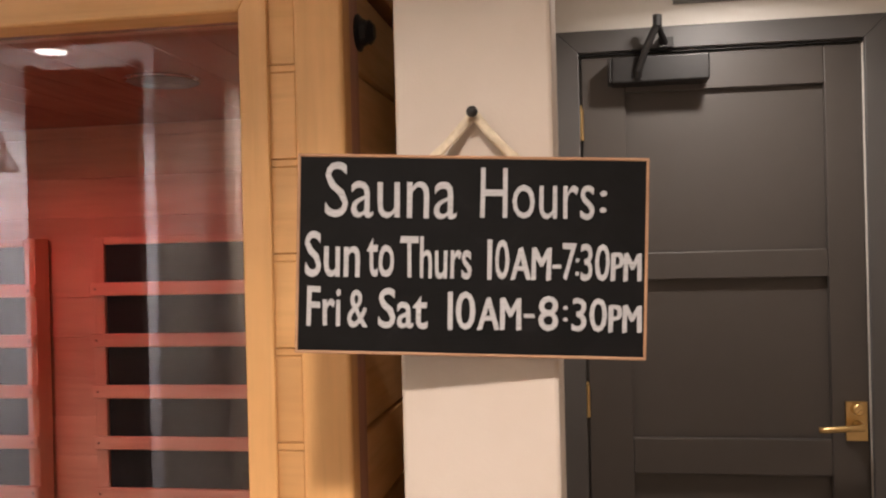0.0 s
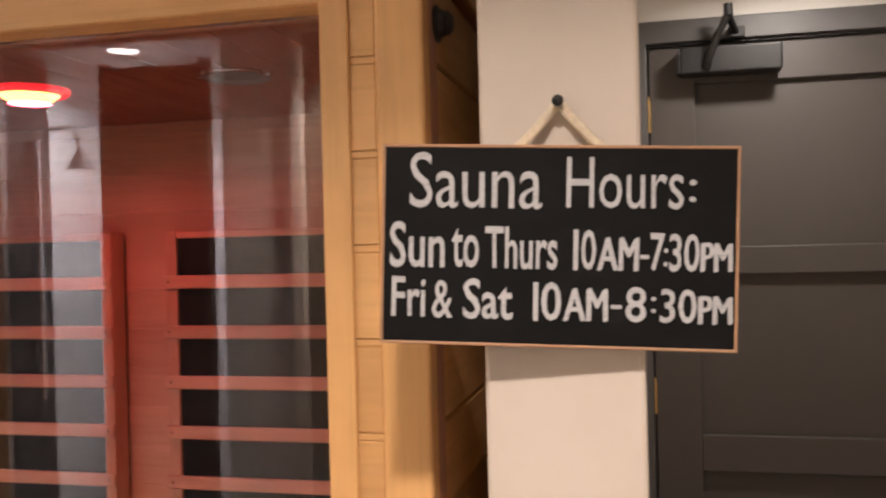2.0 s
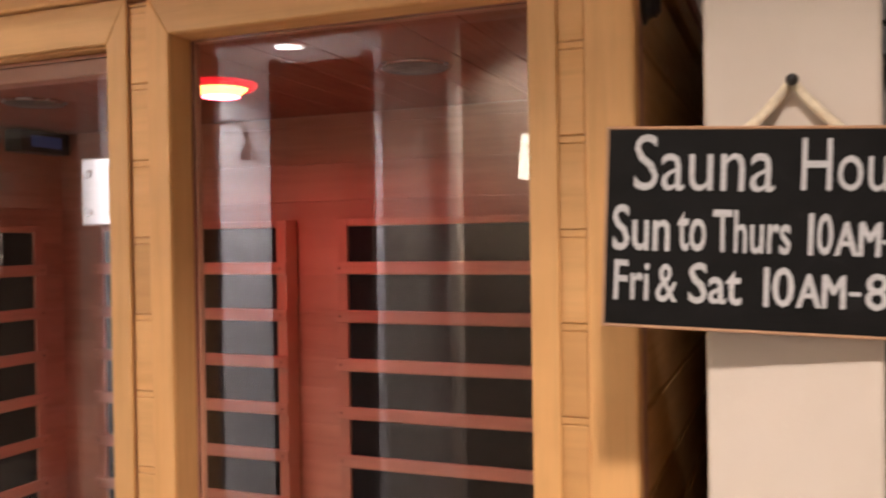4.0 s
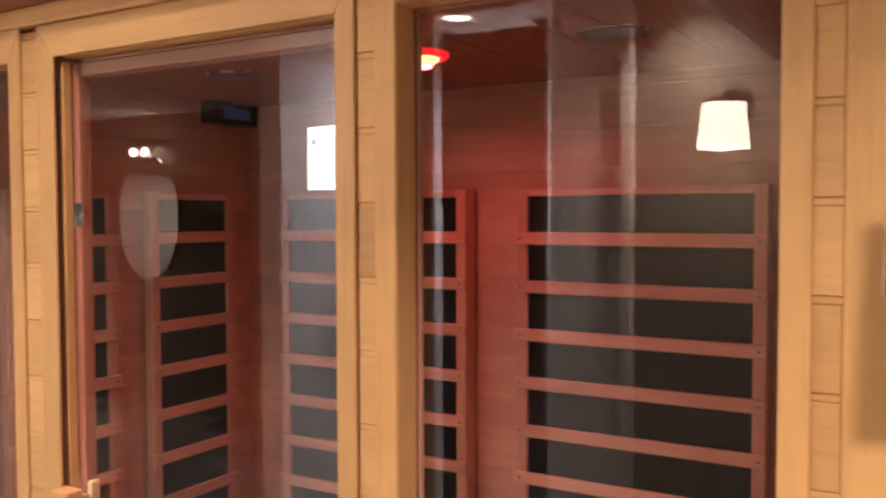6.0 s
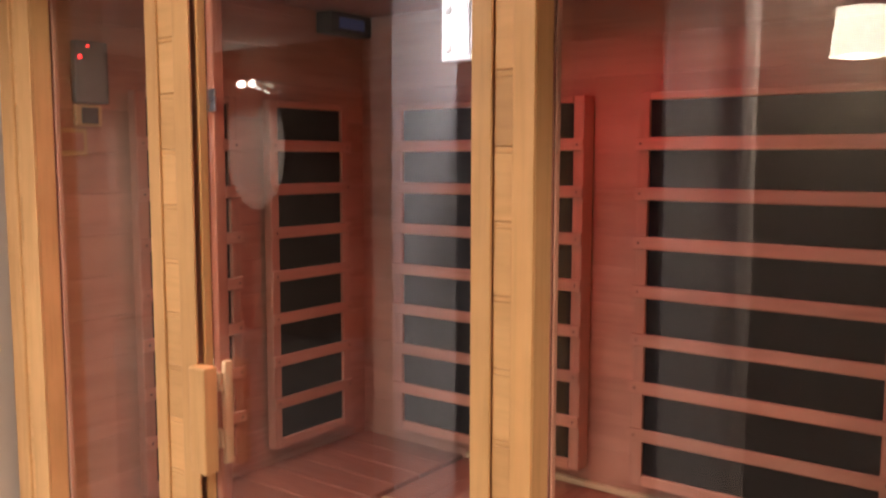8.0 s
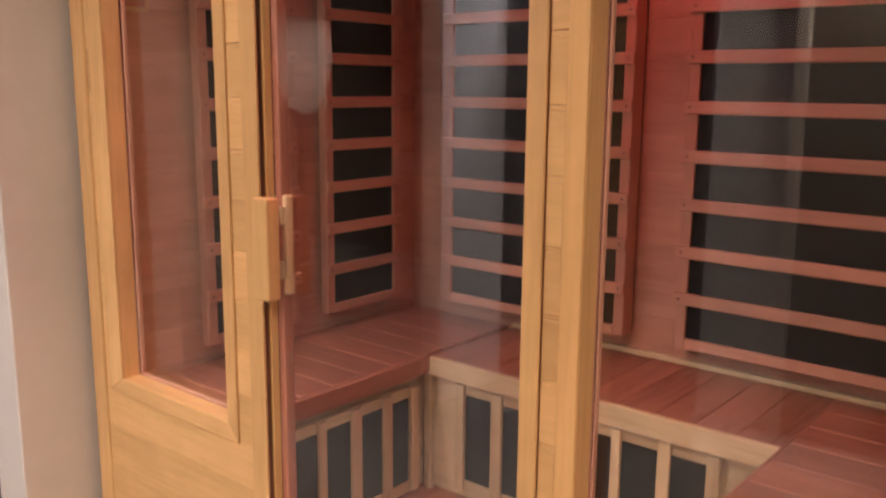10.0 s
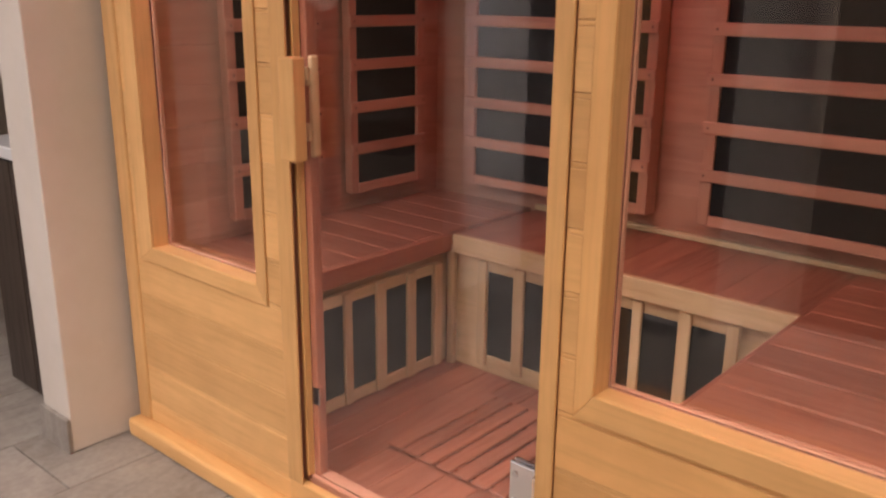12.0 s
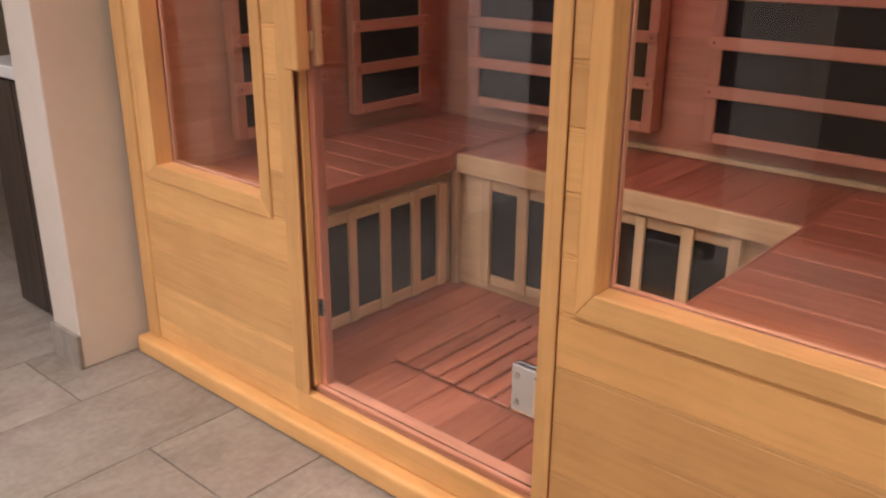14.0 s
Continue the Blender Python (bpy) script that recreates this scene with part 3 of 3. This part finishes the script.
for k in range(12):
    gx0 = -1.135 + k * 0.052
    part("slat", box(gx0, gx0 + 0.0445, 1.805, 2.18, ZF + 0.0025, ZF + 0.010, 0.003, 1), ced[1], grate)

# glass door
door = part("door", box(-1.108, -0.5245, 1.5525, 1.5605, 0.135, 1.748, 0.001, 1), pane_glass, cabin, "frameless glass door, closed")
door.visible_shadow = False
for s, f in mitred_frame(-1.121, -0.521, 0.112, 1.757, (0.0465, 0.033, 0, 0.056), 1.5275, 1.5325, 0.002).items():
    part("trim", f, hem[2] if s in ("left", "right") else hem[0], cabin)
part("jamb", box(-1.127, -1.1185, 1.545, 1.60, 0.128, 1.752, 0.002), hem[2], cabin)
part("jamb", box(-0.5215, -0.513, 1.545, 1.62, 0.128, 1.752, 0.002), hem[2], cabin)
part("jamb", box(-1.118, -0.522, 1.545, 1.62, 1.7575, 1.767, 0.002), hem[0], cabin)
part("stop", box(-1.1183, -1.100, 1.566, 1.59, 0.129, 1.752, 0.003), ced[2], cabin)
part("stop", box(-1.0935, -0.5225, 1.566, 1.60, 1.727, 1.757, 0.003), inn[0], cabin)
part("seal", box(-0.535, -0.523, 1.5495, 1.5635, 0.135, 1.748, 0.002), seal_plastic, door, "clear plastic door seal")
for inner in (False, True):
    y0, y1 = (1.502, 1.533) if not inner else (1.569, 1.588)
    g0, g1 = (1.5335, 1.552) if not inner else (1.561, 1.5685)
    hx = -1.114 if not inner else -1.124
    pull = part("handle", box(hx, hx + (0.034 if inner else 0.043), y0, y1, 0.828, 1.022, 0.004), hem[2] if not inner else pale[2], door, "upright wooden pull handle")
    for hz in (0.86, 0.966):
        part("spacer", box(-1.110, -1.094, g0, g1, hz, hz + 0.035, 0.002), pale[2], pull)
for hz in (0.284, 1.520):
    hinge = part("hinge", box(-0.584, -0.531, 1.5445, 1.552, hz, hz + 0.092, 0.0025), chrome, door, "polished chrome glass-door hinge")
    part("hinge_back", box(-0.584, -0.531, 1.561, 1.5685, hz, hz + 0.092, 0.0025), chrome, hinge)
    part("knuckle", lathe([(0.007, 0.012), (0.0085, 0.014), (0.0085, 0.078), (0.007, 0.08)], (-0.5285, 1.548, hz), "z", 14), chrome, hinge)
    for sz in (0.018, 0.07):
        part("screw", lathe([(0.006, -0.0012), (0.0065, 0.0)], (-0.572, 1.5444, hz + sz), "y", 12), chrome_soft, hinge)
for sz in (0.30, 1.47):
    part("magnet_catch", box(-1.108, -1.090, 1.5605, 1.5655, sz, sz + 0.04, 0.0015), chrome_soft, door, "steel magnet plate")


# fittings inside the cabin
def ceiling_vent(x):
    v = part("speaker_grille", lathe([(0.066, 0.0), (0.066, -0.004), (0.058, -0.008), (0.05, -0.005), (0.045, -0.005), (0.04, -0.009), (0.0, -0.011)], (x, 2.17, ZC), "z", 32), grey_plastic, cabin, "round grey ceiling speaker", True)
    part("ring", lathe([(0.070, 0.0), (0.071, -0.004), (0.066, -0.006), (0.0655, 0.0)], (x, 2.17, ZC - 0.0002), "z", 32, True), chrome_soft, v, "", True)


ceiling_vent(-0.357)
ceiling_vent(-1.32)
mood = part("mood_light", lathe([(0.075, 0.0), (0.076, -0.006), (0.070, -0.012), (0.060, -0.013), (0.058, -0.0)], (-0.80, 2.165, ZC), "z", 36, True), mood_ring, cabin, "round red glowing ceiling light", True)
part("lens", lathe([(0.056, -0.0), (0.055, -0.012), (0.045, -0.020), (0.025, -0.025), (0.0, -0.026)], (-0.80, 2.165, ZC - 0.001), "z", 36), mood_lens, mood, "", True)
ctl = part("control_panel", box(WL + 0.011, WL + 0.034, 1.672, 1.756, 1.515, 1.657, 0.004), grey_plastic, cabin, "grey control box with red indicator lights")
part("indicator", lathe([(0.0045, 0.0), (0.004, 0.003), (0.001, 0.004)], (WL + 0.034, 1.684, 1.619), "x", 12), led_red, ctl)
part("indicator", lathe([(0.003, 0.0), (0.0025, 0.002), (0.001, 0.003)], (WL + 0.034, 1.704, 1.645), "x", 12), led_red, ctl)
jack = part("switch_plate", box(WL + 0.011, WL + 0.026, 1.674, 1.740, 1.462, 1.512, 0.003), gold_frame, cabin, "small gilt plate with a dark switch")
part("switch", box(WL + 0.0262, WL + 0.031, 1.687, 1.728, 1.468, 1.506, 0.002), black_plastic, jack)
pf = part("framed_plate", box(WL + 0.011, WL + 0.022, 1.628, 1.703, 1.394, 1.458, 0.003), gold_frame, cabin, "small framed wooden plate")
part("face", box(WL + 0.0222, WL + 0.024, 1.639, 1.692, 1.405, 1.447, 0.001), ced[1], pf)
radio = part("stereo", box(WL + 0.011, WL + 0.075, 2.46, 2.64, 1.762, 1.824, 0.005), black_plastic, cabin, "black stereo unit with a dim blue display")
part("display", box(WL + 0.0752, WL + 0.077, 2.495, 2.605, 1.777, 1.809, 0.001), led_blue, radio)


# ---- hours sign on the wall end ----
SIGN_C = Vector((0.3065, 1.4015, 1.4975))
TILT = Matrix.Rotation(radians(7.0), 4, "Z") @ Matrix.Rotation(radians(2.4), 4, "Y")
SW, SH = 0.301, 0.172
sign = thing("sign_board", SIGN_C, "black chalkboard sign with white hand lettering, hung on a nail", "sign")


def sign_part(name, bm, mat, parent, label=""):
    bmesh.ops.transform(bm, matrix=TILT, verts=bm.verts)
    bmesh.ops.translate(bm, verts=bm.verts, vec=SIGN_C)
    return part(name, bm, mat, parent, label)


board = sign_part("board", box(-SW / 2 + 0.002, SW / 2 - 0.002, -0.0055, 0.006, -SH / 2 + 0.002, SH / 2 - 0.002, 0.001), board_paint, sign)
edge_wood = wood("sign_edge_wood", 0, (0.46, 0.27, 0.16), (0.33, 0.18, 0.10), 0.6, 0.0)
for n, f in mitred_frame(-SW / 2 + 0.0026, SW / 2 - 0.0026, -SH / 2 + 0.0026, SH / 2 - 0.0026, (0.0026,) * 4, -0.0062, 0.0065, 0.0008).items():
    sign_part("edge", f, edge_wood, sign, "bare wood edge")


def lettering(text, u0, u1, v0, v1, weight):
    """One word drawn on the board inside a box of fractions of its width and height (v downwards)."""
    cu = bpy.data.curves.new("lettering", "FONT")
    cu.body, cu.size, cu.offset, cu.extrude, cu.resolution_u = text, 1.0, weight, 0.004, 3
    tmp = bpy.data.objects.new("lettering_curve", cu)
    scene.collection.objects.link(tmp)
    bpy.context.view_layer.update()
    mesh = bpy.data.meshes.new_from_object(tmp.evaluated_get(bpy.context.evaluated_depsgraph_get()))
    bpy.data.objects.remove(tmp)
    bm = bmesh.new()
    bm.from_mesh(mesh)
    xs, ys = [v.co.x for v in bm.verts], [v.co.y for v in bm.verts]
    lo, hi, bl, bt = min(xs), max(xs), min(ys), max(ys)
    for v in bm.verts:
        fx, fy = (v.co.x - lo) / (hi - lo), (v.co.y - bl) / max(1e-6, bt - bl)
        if text == "-":
            fy = v.co.y - bl > (bt - bl) / 2
        wob = 0.0006 * noise.noise(Vector((fx * 3 + u0 * 20, fy * 3, v0 * 10)))
        v.co = Vector(((u0 + (u1 - u0) * fx - 0.5) * SW + wob, -0.0058 - 0.0004 * (v.co.z > 0), (0.5 - v1 + (v1 - v0) * fy) * SH + wob))
    if text in ("AM", "PM"):
        # a second stroke of the marker thickens the small capitals
        twin = bmesh.ops.duplicate(bm, geom=bm.verts[:] + bm.edges[:] + bm.faces[:])["geom"]
        for v in twin:
            if isinstance(v, bmesh.types.BMVert):
                v.co += Vector((0.0016, -0.00015, 0.0006))
    return sign_part("lettering", bm, chalk, board)


WORDS = [("Sauna", 85, 460, 170, 328, 0.0), ("Hours", 527, 848, 187, 330, 0.0), (":", 863, 882, 250, 312, 0.0),
         ("Sun", 30, 188, 365, 496, 0.012), ("to", 208, 285, 383, 496, 0.012), ("Thurs", 303, 505, 380, 500, 0.012), ("1", 549, 562, 388, 502, 0.0), ("0", 571, 611, 388, 502, 0.012),
         ("AM", 615, 724, 412, 503, 0.0), ("-", 733, 757, 458, 470, 0.0), ("7", 760, 800, 398, 503, 0.012), (":", 797, 808, 440, 490, 0.0), ("30", 812, 893, 400, 505, 0.012),
         ("PM", 897, 977, 427, 505, 0.0), ("Fri", 38, 135, 522, 635, 0.012), ("&", 155, 212, 532, 640, 0.006), ("Sat", 243, 383, 528, 642, 0.012),
         ("1", 440, 454, 536, 645, 0.0), ("0", 462, 518, 536, 645, 0.012), ("AM", 524, 642, 554, 645, 0.0), ("-", 655, 685, 598, 610, 0.0), ("8", 695, 752, 548, 646, 0.012), (":", 765, 779, 575, 620, 0.0),
         ("30", 790, 888, 553, 648, 0.012), ("PM", 893, 980, 574, 650, 0.0)]
for text, a, b, c, d_, wgt in WORDS:
    drop = 15.0 * ((a + b) / 2 - 5) / 995
    lettering(text, (a - 5) / 995, (b - 5) / 995, (c - 143 - drop) / 570, (d_ - 143 - drop) / 570, wgt)


def ribbon(points, width, thick):
    """A soft cotton band along points, with slight twists."""
    bm = bmesh.new()
    rows = []
    n = len(points)
    for i, p in enumerate(points):
        d = (Vector(points[min(i + 1, n - 1)]) - Vector(points[max(i - 1, 0)])).normalized()
        tw = 0.5 * math.sin(i * 1.1)
        across = (d.cross(Vector((0, -1, 0))).normalized() * math.cos(tw) + Vector((0, -1, 0)) * math.sin(tw)) * width / 2
        out = d.cross(across).normalized() * thick / 2
        rows.append([bm.verts.new(Vector(p) + s * across + q * out) for s, q in ((-1, -0.4), (-0.4, -1), (0.4, -1), (1, -0.4), (1, 0.4), (0.4, 1), (-0.4, 1), (-1, 0.4))])
    for a, b in zip(rows, rows[1:]):
        for k in range(8):
            bm.faces.new((a[k], a[(k + 1) % 8], b[(k + 1) % 8], b[k]))
    bm.faces.new(rows[0])
    bm.faces.new(rows[-1])
    return bm


NAIL = Vector((0.310, 1.423, 1.6225))
for ex, ey, sag in ((0.264, 1.402, 0.003), (0.354, 1.410, 0.003)):
    pts = []
    for k in range(9):
        f = k / 8
        pts.append((NAIL.x + (ex - NAIL.x) * f, 1.417 + (ey - 1.417) * f - 0.002 * math.sin(f * 3.1), 1.6225 + (1.574 - 1.6225) * f - sag * math.sin(f * 3.14)))
    part("ribbon", ribbon(pts, 0.0085, 0.0035), cream_ribbon, sign, "cream cotton hanging ribbon", True)
nail = thing("nail", NAIL, "black round-headed nail in the beige wall end", "nail")
part("shank", lathe([(0.0022, -0.018), (0.0022, 0.004)], NAIL, "y", 12), black_metal, nail)
part("head", lathe([(0.0015, -0.0225), (0.0045, -0.021), (0.0052, -0.018), (0.0035, -0.0165)], NAIL, "y", 18), black_metal, nail, "", True)


# ---- dark vanity cabinet past the wall end ----
cab = thing("vanity_cabinet", (-2.2, 1.75, 0), "dark espresso wood cabinet with a pale stone top", "cabinet")
carc = part("body", box(-2.372, -1.962, 1.457, 1.99, 0.004, 0.70, 0.003), espresso, cab)
part("door", box(-2.370, -2.20, 1.440, 1.4565, 0.01, 0.69, 0.003), espresso, cab)
part("door", box(-2.197, -1.964, 1.440, 1.4565, 0.01, 0.69, 0.003), espresso, cab)
part("countertop", box(-2.382, -1.96, 1.427, 1.995, 0.7005, 0.735, 0.004), shower_tile, cab)

# ---- things behind the camera, seen mirrored in the glass ----
# added panel, stands in for an unidentified dark strip mirrored in the glass
tall = thing("wooden_screen", (-1.14, -0.05, 0), "dark espresso wood partition beside the shower, stand-in for a dark mirrored strip", "screen")
part("panel", box(-1.325, -0.965, -0.064, -0.032, 0.03, 2.10, 0.003), espresso, tall)
for sx in (-1.338, -0.985):
    part("post", box(sx, sx + 0.03, -0.068, -0.028, 0.0, 2.12, 0.003), espresso, tall)

sh = thing("shower_head", (-1.865, -0.4, 1.6), "chrome bell shower head on a short arm", "shower")
part("riser", tube([(-1.865, -0.41, 0.95), (-1.865, -0.41, 1.95)], 0.012), chrome, sh)
part("arm", tube([(-1.865, -0.41, 1.95), (-1.845, -0.41, 1.975), (-1.74, -0.40, 1.98), (-1.69, -0.39, 1.965), (-1.662, -0.38, 1.90)], 0.011), chrome, sh, "", True)
part("head", lathe([(0.012, 0.06), (0.016, 0.035), (0.03, 0.012), (0.05, -0.02), (0.056, -0.028), (0.05, -0.03)], (-1.658, -0.38, 1.845), "z", 24), chrome, sh, "", True)
part("bracket", box(-1.8945, -1.8775, -0.42, -0.38, 1.55, 1.60, 0.003), chrome, sh)

setting("wall_shower_right", box(-1.10, -1.06, -1.05, -0.5205, 0, CEIL), shower_tile, "white tiled shower side wall")
mos = setting("mosaic_strip", box(-1.8995, -1.895, -0.52, -0.28, 0.0, CEIL - 0.01), mosaic_mat, "grey pebble mosaic strip on the shower wall", "tile strip")

wl = thing("wall_lamp", (-0.43, -0.3, 1.74), "dark metal wall lamp with a glowing cream shade", "lamp")
part("backplate", lathe([(0.05, 0.0), (0.048, 0.012), (0.02, 0.02)], (-0.43, -0.4198, 1.86), "y", 24), black_metal, wl)
part("arm", tube([(-0.43, -0.40, 1.86), (-0.43, -0.33, 1.89), (-0.43, -0.24, 1.88), (-0.43, -0.22, 1.84)], 0.009), black_metal, wl, "", True)
part("cap", lathe([(0.012, 0.06), (0.03, 0.05), (0.042, 0.02), (0.045, 0.0)], (-0.43, -0.22, 1.815), "z", 24), black_metal, wl, "", True)
part("shade", lathe([(0.066, 0.14), (0.080, 0.0), (0.077, 0.0), (0.063, 0.14)], (-0.43, -0.22, 1.690), "z", 32, True), shade_mat, wl, "glowing cream shade", True)

mir_bm = bmesh.new()
put_lathe(mir_bm, [(0.35, 0.0), (0.35, 0.014), (0.34, 0.018)], (0, 0, 0), "y", 48)
bmesh.ops.scale(mir_bm, vec=(1.0, 1.0, 1.42), verts=mir_bm.verts)
bmesh.ops.translate(mir_bm, vec=(-5.29, -2.1995, 1.475), verts=mir_bm.verts)
mirror_mat = plain("mirror_silver", (0.9, 0.9, 0.9), 0.03, 1.0, 1.0)
mir = thing("oval_mirror", (-5.29, -2.2, 1.475), "frameless oval mirror on the dark taupe wall", "mirror")
part("glass", mir_bm, mirror_mat, mir, "", False)
van = thing("vanity_light", (-5.27, -2.13, 1.98), "wall light with two bare round bulbs over the oval mirror", "lamp")
part("bar", box(-5.46, -5.08, -2.1995, -2.15, 2.0, 2.04, 0.004), chrome_soft, van)
for vx in (-5.205, -5.338):
    stem = part("socket", tube([(vx, -2.149, 2.015), (vx, -2.11, 2.01), (vx, -2.10, 2.005)], 0.014), chrome_soft, van)
    part("bulb", lathe([(0.008, 0.028), (0.02, 0.02), (0.034, 0.0), (0.024, -0.024), (0.002, -0.034)], (vx, -2.09, 1.98), "z", 20), bulb_mat, stem, "", True)

# fittings for all lamps: three seen mirrored, five added unseen
for lx, ly, watts, tone, cone in DOWNLIGHTS:
    can = thing("ceiling_light", (lx, ly, CEIL), "round recessed white ceiling downlight, one of three seen and five added", "ceiling light", "ceiling downlights")
    part("trim_ring", lathe([(0.058, 0.0), (0.085, 0.0), (0.086, -0.004), (0.062, -0.006)], (lx, ly, CEIL - 0.0002), "z", 32, True), white_paint, can, "", True)
    part("lens", lathe([(0.056, 0.0), (0.056, -0.003), (0.0, -0.0035)], (lx, ly, CEIL - 0.0004), "z", 32), lamp_lens, can)

# ---- floor tiles, last ----
TW, TL = 0.305, 0.61
tile_mesh = None
for i in range(-17, 13):
    for j in range(-5, 6):
        x0 = -1.665 + i * TW
        y0 = 0.35 + j * TL + (0.305 if i % 2 else 0.0)
        if x0 < -6.6 or x0 > 1.4 or y0 > 3.0 or y0 < -2.2:
            continue
        if -1.7 <= x0 <= -0.2 and y0 > 1.62:
            continue
        if tile_mesh is None:
            first = part("tile", box(0.0015, TW - 0.0015, 0.0015, TL - 0.0015, -0.008, 0.0, 0.0012, 1), tile_mat, None)
            tile_mesh = first.data
            ob = first
        else:
            ob = new("tile", tile_mesh)
        ob.parent = floor_ob
        ob.location = (x0, y0, -0.0005)
